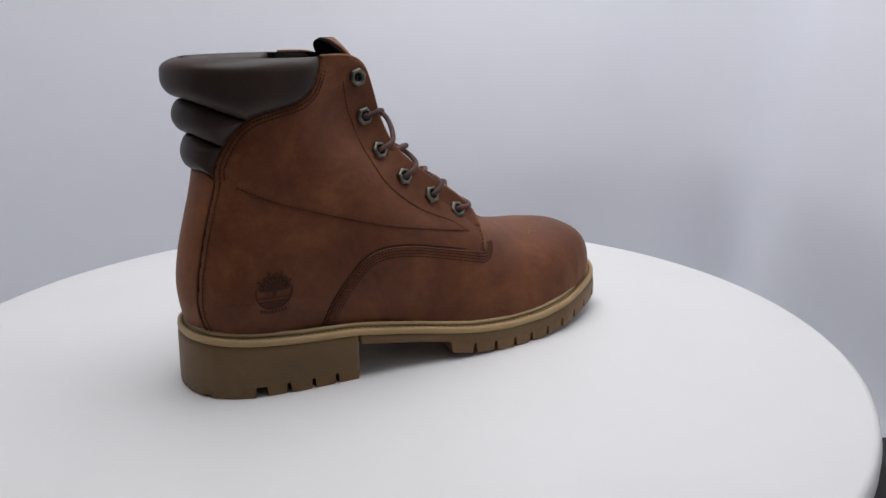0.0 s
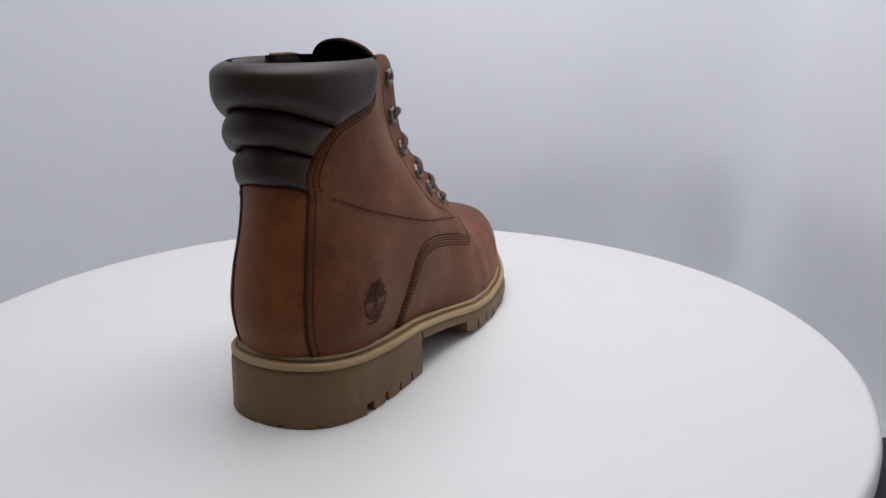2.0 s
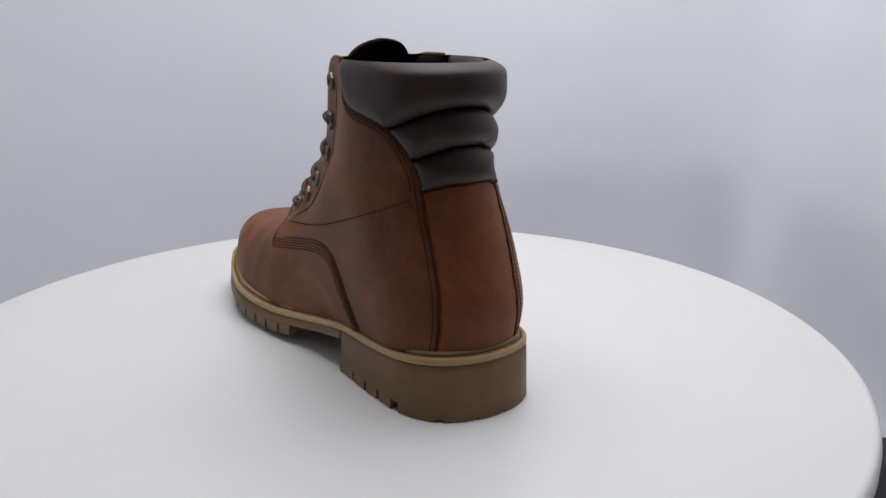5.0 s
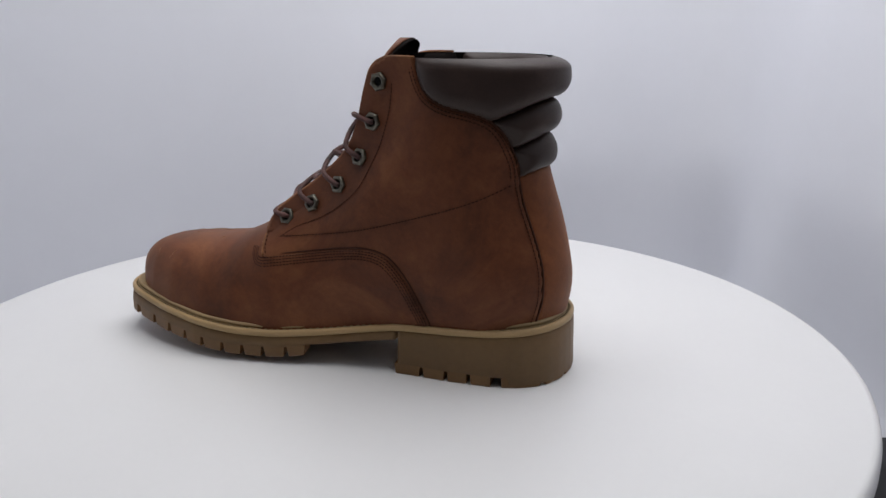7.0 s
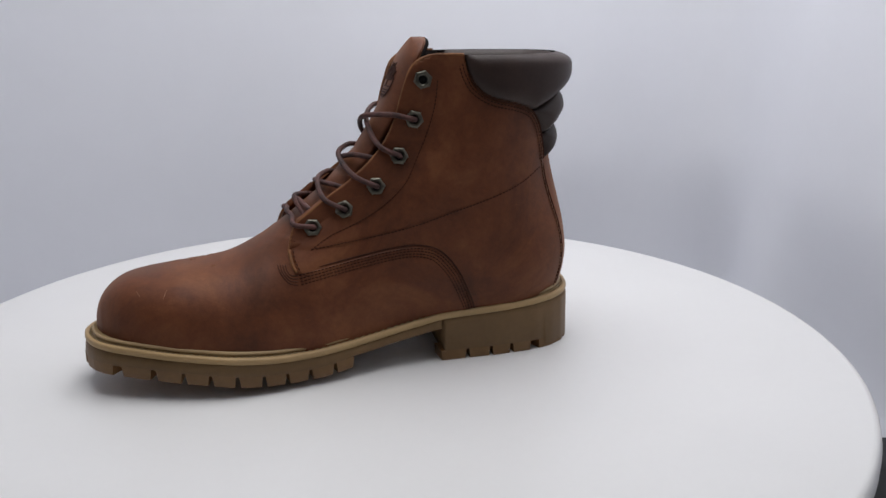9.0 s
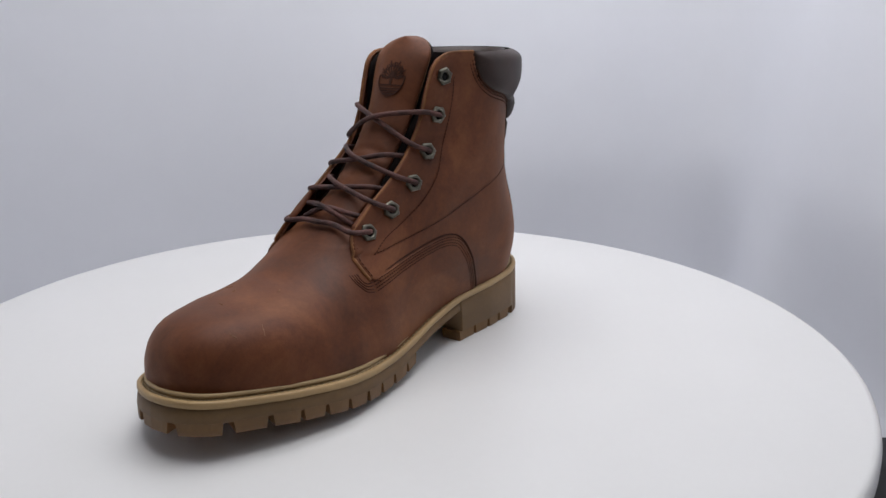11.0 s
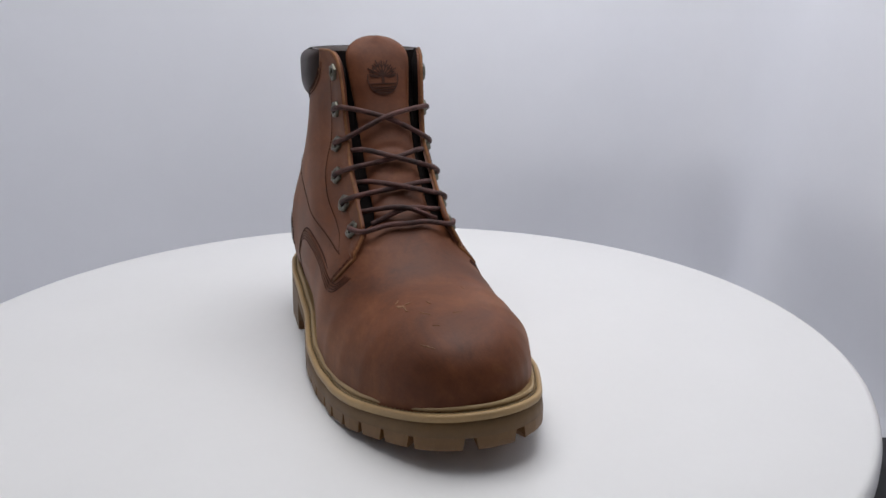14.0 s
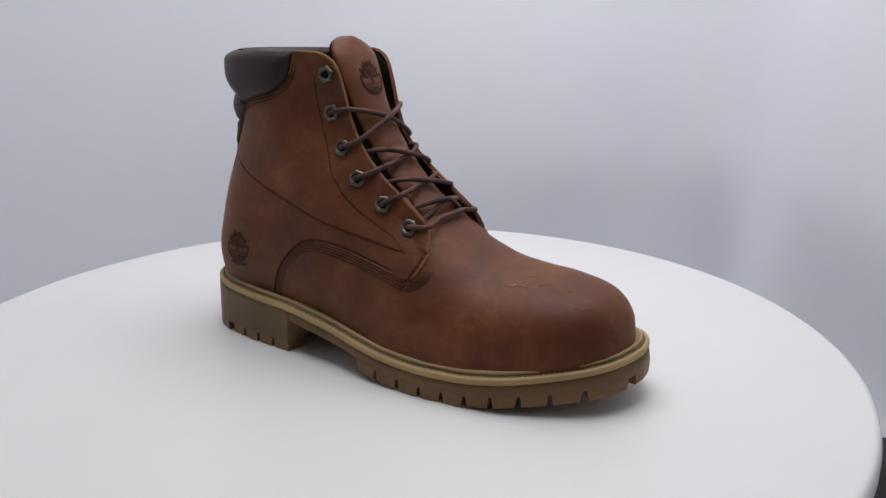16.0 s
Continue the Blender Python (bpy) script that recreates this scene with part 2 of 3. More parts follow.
feather_z = soft([-133, -122, -105, -87, -70, -53, -35, -18, 0, 16, 33, 47, 66, 82, 100, 118, 138, 160, 184], [37.4, 37, 35.7, 34.3, 33.3, 32.5, 31.5, 29, 26.1, 23.9, 21.9, 20.6, 19.9, 20.3, 21.4, 23.3, 25.7, 28.9, 32.8])
sole_c = soft([-130, -98, -38, 0, 43, 75, 91, 119, 147, 172, 181], [-4, -4, -3.5, -1, 3, 7, 9, 10, 12.8, 16.6, 18])
upper_c = soft([-133, -98, -60, 0, 60, 100, 130, 160, 178], [-3, -2.5, -1.2, 0.7, 5.5, 9.0, 11.0, 12.6, 13.5])
sole_h = lut([-130, -129.3, -127.5, -124, -118.5, -110, -98, -70, -38, 0, 22, 43, 75, 100, 125, 144, 160, 167, 172, 176.5, 179, 180],
             [0, 8, 16, 24, 31, 37, 41.5, 44.5, 45, 47.5, 52, 56.2, 58.8, 57.6, 52, 43.8, 35.5, 30.5, 25, 17, 9, 0])


vamp_plan = lut([0, 40, 75, 100, 125, 145, 156.5, 163.5, 168.5, 172.5, 174.3], [42, 50, 54.2, 52.6, 47.4, 39.1, 31.9, 25.6, 19.5, 11, 0])
vamp_round = lut([40, 85, 125, 170], [2.2, 2.2, 2.6, 2.8])


def vamp_top(x, y):
    """Height of the vamp over a point of the plan."""
    n = vamp_round(x)
    q = min(1.0, abs(y - float(upper_c(x))) / max(float(vamp_plan(x)), 0.1))
    zf, zr = float(feather_z(x)) - 2, float(ridge_z(x))
    return zf + (zr - zf) * (1 - q ** n) ** (1 / n)


def half_width(x, z, flap=False):
    """Half the upper's width; with flap, that of the lacing flaps, which stand clear of the tongue."""
    x, z = np.asarray(x, float), np.asarray(z, float)
    zs = [28, 40, 52, 64, 79, 113, 139, 155, 187]
    cols = [np.interp(z, zs, w) for w in ([39, 41.5, 43.2, 43.6, 43, 40, 39, 38, 38], [39, 41.5, 43.2, 43.6, 43, 40, 38.5, 37.5, 37.5],
                                          [39.5, 42.5, 44.5, 44, 42.5, 39.5, 38, 37.5, 36.5], [47, 46.5, 45, 42, 39, 35.5, 34, 34, 34])]
    table = cols[0]
    for (a, b), c in zip(((-100, -60), (-60, -20), (-20, 40)), cols[1:]):
        table = table + (c - table) * smoothstep(a, b, x)
    near = smoothstep(70, 14, front_x(z) - x)
    table = table - np.interp(z, [66, 74, 88, 100, 113, 131, 152, 175, 187], [0, 2.5, 6.3, 5.6, 6.2, 9.2, 7.4, 5.5, 4.4]) * near
    rb = 46 + 15 * smoothstep(40, 110, z)
    d = np.clip((x - back_x(z)) / rb, 0, 1)
    table = table * (1 - (1 - d) ** 2) ** 0.5
    table = table * (1 - 0.2 * np.clip(1 - (front_x(z) - x) / 46, 0, 1) ** 1.3)
    wide = table - 30 * smoothstep(77, 66, z)
    d = np.clip((front_x(z) - x) / 8, 0, 1)
    shaft = table * (1 - (1 - d) ** 2.6) ** (1 / 2.6)
    n = vamp_round(x)
    zf, zr = feather_z(x) - 2, ridge_z(x)
    k = np.clip((z - zf) / np.maximum(zr - zf, 1), 0, 1)
    plan = vamp_plan(x)
    vamp = plan * (1 - k ** n) ** (1 / n)
    skin = shaft + (vamp - shaft) * smoothstep(10, 55, x)
    return np.maximum(skin, wide) if flap else skin


def centre(x, z):
    return upper_c(x) + (6.5 - 2 * smoothstep(-60, -110, x) - upper_c(x)) * smoothstep(45 + 45 * smoothstep(-60, -110, x), 165, z) * smoothstep(75, 30, x) + 1.6 * smoothstep(80, 20, front_x(z) - x) * smoothstep(70, 90, z) - 1.2 * smoothstep(-85, -110, x) * smoothstep(150, 115, z)


def surface(x, z, side, off=0.0, flap=True):
    """Point and outward normal of the upper's skin in millimetres."""
    e = 0.6
    hw = lambda a, b: half_width(a, b, flap)
    y = centre(x, z) + side * hw(x, z)
    gx = (side * (centre(x + e, z) - centre(x - e, z)) + hw(x + e, z) - hw(x - e, z)) / (2 * e)
    gz = (side * (centre(x, z + e) - centre(x, z - e)) + hw(x, z + e) - hw(x, z - e)) / (2 * e)
    gx, gz = np.clip(gx, -4, 4), np.clip(gz, -4, 4)
    n = np.stack([-gx, side * np.ones_like(gx), -gz], -1)
    n /= np.linalg.norm(n, axis=-1, keepdims=True)
    return np.stack([x, y, z], -1) + off * n, n


# the skin as a grid: levels from the welt to the top, columns round from the throat over the back to the throat
LEVELS, COLS = 170, 280
_v = np.linspace(0, 1, LEVELS)
_fk = np.linspace(0, 1, len(front_line))
_arc = lambda line: np.concatenate([[0], np.cumsum(np.hypot(*np.diff(line, axis=0).T))])
_fa, _ba = _arc(front_line), _arc(back_line)
_fs = np.interp(_v, [0, 0.24, 0.55, 1.0], [0, 0.17, 0.56, 1.0]) * _fa[-1]
_bs = np.interp(_v, [0, 0.24, 0.55, 1.0], [0, 0.14, 0.40, 1.0]) * _ba[-1]
_F = np.stack([np.interp(_fs, _fa, front_line[:, i]) for i in (0, 1)], 1)
_B = np.stack([np.interp(_bs, _ba, back_line[:, i]) for i in (0, 1)], 1)
_phi = np.linspace(-math.pi, math.pi, COLS + 1)
_s = (1 - np.cos(_phi)) / 2
GX = _B[:, None, 0] + (_F[:, None, 0] - _B[:, None, 0]) * _s[None]
GZ = _B[:, None, 1] + (_F[:, None, 1] - _B[:, None, 1]) * _s[None]
_sag = np.minimum(feather_z(GX[0]) - 5 - GZ[0], 0)[None] * (np.clip(1 - _v / 0.5, 0, 1) ** 1.3)[:, None]
GZ = GZ + _sag * np.sin(math.pi * _s)[None] ** 0.35
_side = np.where(_phi < 0, -1.0, 1.0)[None]


def skin_grid(flap):
    """Points and outward normals of the skin over the grid."""
    y = centre(GX, GZ) + _side * half_width(GX, GZ, flap) * (np.sin(np.abs(_phi)) > 1e-6)
    p = np.stack([GX, y, GZ], -1)
    du, dv = np.gradient(p, axis=1), np.gradient(p, axis=0)
    du[:, 0] = du[:, -1] = (p[:, 1] - p[:, -2]) / 2
    n = np.cross(dv, du)
    n /= np.maximum(np.linalg.norm(n, axis=-1, keepdims=True), 1e-9)
    return p, n


GRID, GN = skin_grid(False)
FLAP, FN = skin_grid(True)


def sdf(poly, x, z):
    """Signed distance to a polygon in the side view, positive inside."""
    p = np.asarray(poly, float)
    q = np.roll(p, -1, 0)
    d = np.full(x.shape, 1e9)
    inside = np.zeros(x.shape, bool)
    for (ax, az), (bx, bz) in zip(p, q):
        t = np.clip(((x - ax) * (bx - ax) + (z - az) * (bz - az)) / max((bx - ax) ** 2 + (bz - az) ** 2, 1e-9), 0, 1)
        d = np.minimum(d, np.hypot(x - ax - t * (bx - ax), z - az - t * (bz - az)))
        cross = (az > z) != (bz > z)
        inside ^= cross & (x < (bx - ax) * (z - az) / (bz - az if bz != az else 1e-9) + ax)
    return np.where(inside, d, -d)


def panel(name, dist, height, mat, parent, label, sides=(-1, 1), turned=0.6, skin=None):
    """A leather panel: the skin where dist > 0, raised by height (mm), its rim turned down to the skin."""
    base, out = skin or (GRID, GN)
    pos = base + out * height[..., None]
    rim = base - out * turned
    verts, faces, index, cut = [], [], {}, {}
    L, C = dist.shape

    def vert(j, i):
        i = i % (C - 1)
        key = (j, i)
        if key not in index:
            index[key] = len(verts)
            verts.append(pos[j, i] / 1000)
        return index[key]

    def between(a, b):
        a, b = (a[0], a[1] % (C - 1)), (b[0], b[1] % (C - 1))
        key = (a, b) if a < b else (b, a)
        if key not in cut:
            da, db = dist[key[0]], dist[key[1]]
            t = da / (da - db)
            cut[key] = len(verts)
            verts.append((rim[key[0]] * (1 - t) + rim[key[1]] * t) / 1000)
        return cut[key]

    keep = dist > 0
    if len(sides) == 1:
        keep = keep & ((_phi * sides[0] > 0.02)[None])
    some = keep[:-1, :-1] | keep[1:, :-1] | keep[:-1, 1:] | keep[1:, 1:]
    for j, i in zip(*np.nonzero(some)):
        quad = [(j, i), (j, i + 1), (j + 1, i + 1), (j + 1, i)]
        ins = [keep[q] for q in quad]
        if all(ins):
            faces.append(tuple(vert(*q) for q in quad))
            continue
        out = []
        for a, b, ia, ib in zip(quad, quad[1:] + quad[:1], ins, ins[1:] + ins[:1]):
            if ia:
                out.append(vert(*a))
            if ia != ib and (dist[a] > 0) != (dist[b] > 0):
                out.append(between(a, b))
        if len(out) >= 3:
            faces.append(tuple(out))
    return mesh(name, verts, faces, mat, parent, label)


def stitches(rows, gauge=2.2, length=2.0, r=0.33):
    """Short raised threads along lines on the skin; rows of (points, sides, lift)."""
    pieces = []
    for pts, sides, lift, *skin in rows:
        line = spline([(x, 0, z) for x, z in pts], gauge)
        for side in sides:
            p, n = surface(line[:, 0], line[:, 2], side, 0.0, not skin)
            p = p + n * lift
            for a, b, m in zip(p, p[1:], n):
                t = (b - a) / max(np.linalg.norm(b - a), 1e-6)
                w = np.cross(m, t)
                c = (a + b) / 2
                h = t * length / 2
                v = [c - h, c - h * 0.6 + w * r + m * r * 0.5, c - h * 0.6 - w * r + m * r * 0.5, c + h, c + h * 0.6 + w * r + m * r * 0.5, c + h * 0.6 - w * r + m * r * 0.5,
                     c - h * 0.6 - m * r, c + h * 0.6 - m * r]
                pieces.append(([q / 1000 for q in v], [(0, 1, 2), (1, 4, 5, 2), (3, 5, 4), (1, 6, 7, 4), (2, 5, 7, 6), (0, 6, 1), (0, 2, 6), (3, 4, 7), (3, 7, 5)]))
    return join(pieces)


def groove(pts, sides, lift, r=0.45):
    """A thin dark cord sunk along a line on the skin, as the shade line of a seam."""
    line = spline([(x, 0, z) for x, z in pts], 2.0)
    return [tube(surface(line[:, 0], line[:, 2], s, lift)[0] / 1000, r / 1000, 6) for s in sides]


# ---------------------------------------------------------------- lines of the pattern, side view
WING = [(-56, 26), (-53, 36), (-46, 51), (-39, 61), (-31, 69), (-23, 73), (-11, 74.5), (6, 72.5), (23, 69), (40, 65.5), (56, 62)]
SEAM_Z = [121, 112, 102, 88, 76, 64, 50, 38, 26]
SEAM_Y = {-1: [-20.3, -21.2, -22.2, -23.4, -24.3, -25.0, -25.6, -26.2, -26.6], 1: [23.4, 22.8, 22.3, 22.0, 22.0, 22.0, 22.0, 22.0, 22.0]}


def at_back(y, z, side):
    """How far forward the skin reaches the width y at height z near the heel."""
    xs = back_x(z) + np.linspace(0.2, 40, 120)
    ys = centre(xs, np.full(120, float(z))) + side * half_width(xs, np.full(120, float(z)), True)
    return float(np.interp(side * y, side * ys, xs))


COUNTER_LINE = {s: [(at_back(y, z, s), z) for y, z in zip(SEAM_Y[s], SEAM_Z)] for s in (-1, 1)}
COLLAR_SHAPE = [(-45.5, 190), (-46.5, 183), (-48.5, 176), (-53, 168), (-62, 162), (-79, 157.5), (-89, 153), (-95, 146), (-98.5, 137), (-101, 128), (-101.5, 121)]
COLLAR_LINE = {s: [(x + (COUNTER_LINE[s][0][0] + 101.5) * float(smoothstep(160, 121, z)), z) for x, z in COLLAR_SHAPE] for s in (-1, 1)}
EDGE_LINE = [(-34, 190), (-26, 186.8), (-19, 183.6), (-14.6, 178.5), (-11.8, 171), (-9.3, 163), (-5, 148), (4, 131), (20, 115.5), (35, 104.5), (49, 94.5), (57, 86), (60.3, 76), (60, 68), (57.6, 62)]
VALLEY_1 = [(-89, 153), (-95, 155.6), (-101, 158.3), (-108, 162), (-112, 164), (-116, 165.2), (-140, 166)]
VALLEY_2 = [(-99.5, 137.5), (-103, 139.3), (-107, 141.4), (-111, 143.8), (-114, 145), (-140, 146)]
ROLL_FOOT = [(-101.5, 121), (-106, 122.4), (-110, 123.8), (-114, 124.8), (-140, 125)]
EYELETS = {-1: [(-21.4, 174.3), (-17.8, 151.1), (-9.3, 129.4), (5.3, 112.4), (24.8, 98.7), (44.3, 86.6)],
           1: [(-22.1, 173.1), (-17.0, 150.0), (-7.8, 127.8), (6.7, 110.5), (26.2, 96.9), (45.7, 86.3)]}


def line2(pts, step=2.0):
    return [tuple(q) for q in spline([(x, 0, z) for x, z in pts], step)[:, [0, 2]]]


def shifted(pts, d):
    """The line moved sideways by d, to its left as it runs."""
    p = spline([(x, 0, z) for x, z in pts], 2.0)[:, [0, 2]]
    t = np.gradient(p, axis=0)
    t /= np.linalg.norm(t, axis=1, keepdims=True)
    return [tuple(q) for q in p + d * np.stack([-t[:, 1], t[:, 0]], 1)]


def outline(inset=0.0, n=220):
    """The sole's edge seen from above, clockwise from the heel."""
    x = -130 + 310 * (1 - np.cos(np.linspace(0, math.pi, n // 2 + 1))) / 2
    up = np.stack([x, sole_c(x) + sole_h(x)], 1)
    dn = np.stack([x, sole_c(x) - sole_h(x)], 1)[::-1][1:-1]
    p = np.concatenate([up, dn])
    for _ in range(3):
        p = 0.5 * p + 0.25 * (np.roll(p, 1, 0) + np.roll(p, -1, 0))
    t = np.roll(p, -1, 0) - np.roll(p, 1, 0)
    t /= np.linalg.norm(t, axis=1, keepdims=True)
    return p + inset * np.stack([t[:, 1], -t[:, 0]], 1)


tread_z = soft([-135, 0, 23, 30, 43, 57, 71, 85, 100, 115, 130, 147, 160, 172, 187], [2.6, 2.6, 2.9, 2.0, 0.3, -0.5, -0.8, -0.6, 0.6, 2.3, 4.2, 6.2, 7.6, 9.0, 10.6])
HEEL_Z = -3.4  # the heel's foot, level with the turntable


def ring(inset, z, n=220):
    p = outline(inset, n)
    return [(x / 1000, y / 1000, zz / 1000) for (x, y), zz in zip(p, np.broadcast_to(z(p[:, 0]) if callable(z) else z, len(p)))]


def build_sole(boot):
    f = feather_z
    mesh("welt", *loft([ring(0.9, lambda x: f(x) - 7.6), ring(-0.5, lambda x: f(x) - 7.3), ring(-0.9, lambda x: f(x) - 6.2), ring(-0.7, lambda x: f(x) - 4.4), ring(-0.1, lambda x: f(x) - 3.6), ring(1.5, lambda x: f(x) - 3.3),
                        ring(1.8, lambda x: f(x) - 4.1), ring(3.2, lambda x: f(x) - 4.1), ring(3.5, lambda x: f(x) - 3.4), ring(6.0, lambda x: f(x) - 3.4)]), TAN, boot, "tan rubber welt strip with a stitched groove")
    bead = [(4.5 + 1.3 * math.cos(a), -2.3 + 1.7 * math.sin(a)) for a in np.linspace(math.pi * 1.1, 0.6, 8)] + [(7.0, -1.3), (9.5, -2.0)]
    mesh("rand", *loft([ring(i, lambda x, h=h: f(x) + h) for i, h in bead]), RAND, boot, "olive-tan rolled rand round the upper")
    p = outline(2.45, 700)
    pieces = []
    for i in range(0, 700, 3):
        a, b = p[i], p[(i + 2) % 700]
        za, zb = f(a[0]) - 4.0, f(b[0]) - 4.0
        pieces.append(tube(np.array([(*a, za), (*((a + b) / 2), (za + zb) / 2 + 0.6), (*b, zb)]) / 1000, 0.0005, 5))
    v, fa = join(pieces)
    tagged(mesh("welt_stitching", v, fa, THREAD2, boot), kind="stuff")

    def solid(name, keep, middle, rings, mat, label):
        """A block whose sides follow the sole's edge where keep holds."""
        rows = []
        for inset, z in rings:
            q = outline(inset, 520)
            q = q[keep(outline(0.0, 520))]
            q = q[np.argsort(np.arctan2(q[:, 1] - middle[1], (q[:, 0] - middle[0]) * (1 if middle[0] > 0 else -1)))]
            zz = z(q[:, 0])
            rows.append([(x / 1000, y / 1000, w / 1000) for (x, y), w in zip(q, zz)])
        mesh(name, *loft(rows), mat, boot, label)

    hz = lambda x: HEEL_Z + 6.3 - 4.7 * smoothstep(-103.5, -105.5, x)
    solid("heel", lambda q: q[:, 0] <= -33.6, (-80, -4), [(14, lambda x: 0 * x + HEEL_Z + 6.6), (-1.2, hz), (-1.55, lambda x: hz(x) + 0.4), (-0.9, lambda x: f(x) - 11.2), (-0.3, lambda x: f(x) - 7.55), (3.0, lambda x: f(x) - 7.4)], GUM, "olive gum rubber heel block")
    lo = lambda x: np.where(x > 25.5, tread_z(x) + 6.3, f(x) - 12.8)
    solid("outsole", lambda q: q[:, 0] >= -34.2, (70, 6), [(16, lambda x: lo(x) + 0.2), (-1.1, lo), (-1.45, lambda x: lo(x) + 0.5), (-0.9, lambda x: f(x) - 11.2), (-0.3, lambda x: f(x) - 7.55), (3.0, lambda x: f(x) - 7.4)], GUM, "olive gum rubber outsole plate")
    solid("tread_core", lambda q: q[:, 0] >= 30, (95, 8), [(13, lambda x: tread_z(x) + 1.5), (12, lambda x: tread_z(x) + 6.5)], TREAD, "amber gum tread underside")

    # lugs between the notches round the edge
    dense, inner = outline(-1.5, 3200), outline(13.0, 3200)
    low = outline(-1.1, 3200)
    lengths = np.concatenate([[0], np.cumsum(np.hypot(*np.diff(np.vstack([dense, dense[:1]]), axis=0).T))])[:-1]
    total = lengths[-1] + 0.1

    def where(x, y):
        return lengths[np.argmin((dense[:, 0] - x) ** 2 + (dense[:, 1] - y) ** 2)]

    def beside(x, side):
        k = np.where((dense[:, 1] - sole_c(dense[:, 0])) * side > 2, np.abs(dense[:, 0] - x), 1e9)
        return lengths[np.argmin(k)]

    def at(l, line):
        l = l % total
        return np.array([np.interp(l, lengths, line[:, 0]), np.interp(l, lengths, line[:, 1])])

    def lug(l0, l1, top, bottom, taper):
        k = max(3, round(abs(l1 - l0) / 3))
        rings = []
        for i in range(k + 1):
            lt = l0 + (l1 - l0) * i / k
            lb = l0 + taper + (l1 - l0 - 2 * taper) * i / k
            a, b, c, n0, n1 = at(lt, dense), at(lb, dense), at(lb, low), at(lb, inner), at(lt, inner)
            zt, zb = float(top(a[0])), float(bottom(b[0]))
            rings.append([(a[0] / 1000, a[1] / 1000, zt / 1000), (b[0] / 1000, b[1] / 1000, (zb + 0.7) / 1000), (c[0] / 1000, c[1] / 1000, (zb + 0.02) / 1000),
                          (n0[0] / 1000, n0[1] / 1000, (zb + 0.02) / 1000), (n1[0] / 1000, n1[1] / 1000, zt / 1000)])
        v, fa = loft(rings)
        ob = mesh("lug", v, fa, LUG, boot, smooth=False)
        ob.data.materials.append(TREAD)
        for p in ob.data.polygons:
            out = len(p.vertices) == 4 and all((q % 5) in (0, 1) for q in p.vertices)
            p.material_index = 0 if out else 1

    right = [(26.5, 1), (43.4, 1.5), (59.5, 1.5), (75, 1.5), (89.5, 1.5), (104, 1.5), (119, 1.5), (133.6, 1.6), (148.5, 1.8), (164, 2.6)]
    left = [(159.5, 5.0), (139.3, 2.6), (122.6, 1.6), (107.9, 1.5), (92.8, 1.5), (78, 1.5), (64.4, 1.5), (50.8, 1.5), (35.8, 1.5), (23.5, 1)]
    cuts = [(beside(x, -1), w) for x, w in right] + [(where(184, 5), 5.4), (where(182, 33), 4.6)] + [(beside(x, 1), w) for x, w in left]
    top = lambda x: tread_z(x) + 6.8
    for (a, wa), (b, wb) in zip(cuts, cuts[1:]):
        if a < b:
            a, b, wa, wb = b, a, wb, wa
        lug(b + wb / 2, a - wa / 2, top, tread_z, 1.0)
    cuts = [(where(x, y), w) for x, y, w in ((-35.8, 70, 0), (-51.5, 70, 1.9), (-67.1, 70, 1.9), (-84, 70, 2.0), (-101, 70, 6.0))]
    cuts2 = [(where(x, y), w) for x, y, w in ((-35.8, -70, 0), (-49.6, -70, 1.9), (-64.6, -70, 1.9), (-81.4, -70, 2.0), (-97.3, -70, 6.0))]
    for row in (cuts, cuts2):
        for (a, wa), (b, wb) in zip(row, row[1:]):
            if a > b:
                a, b, wa, wb = b, a, wb, wa
            lug(a + wa / 2, b - wb / 2, lambda x: 0 * x + HEEL_Z + 6.7, lambda x: 0 * x + HEEL_Z, 0.6)
    back = [where(-101, 70) - total * (where(-101, 70) > total / 2), where(-125, 26), where(-150, 10), where(-150, -14), where(-125, -34), where(-97.3, -70)]
    back = [l - total if l > total / 2 else l for l in back]
    back.sort()
    for n, (a, b) in enumerate(zip(back, back[1:])):
        lug(a + (3.3 if n == 0 else 1.8), b - (3.3 if n == len(back) - 2 else 1.8), lambda x: float(hz(x)) + 0.4, lambda x: 0 * x + HEEL_Z, 0.4)


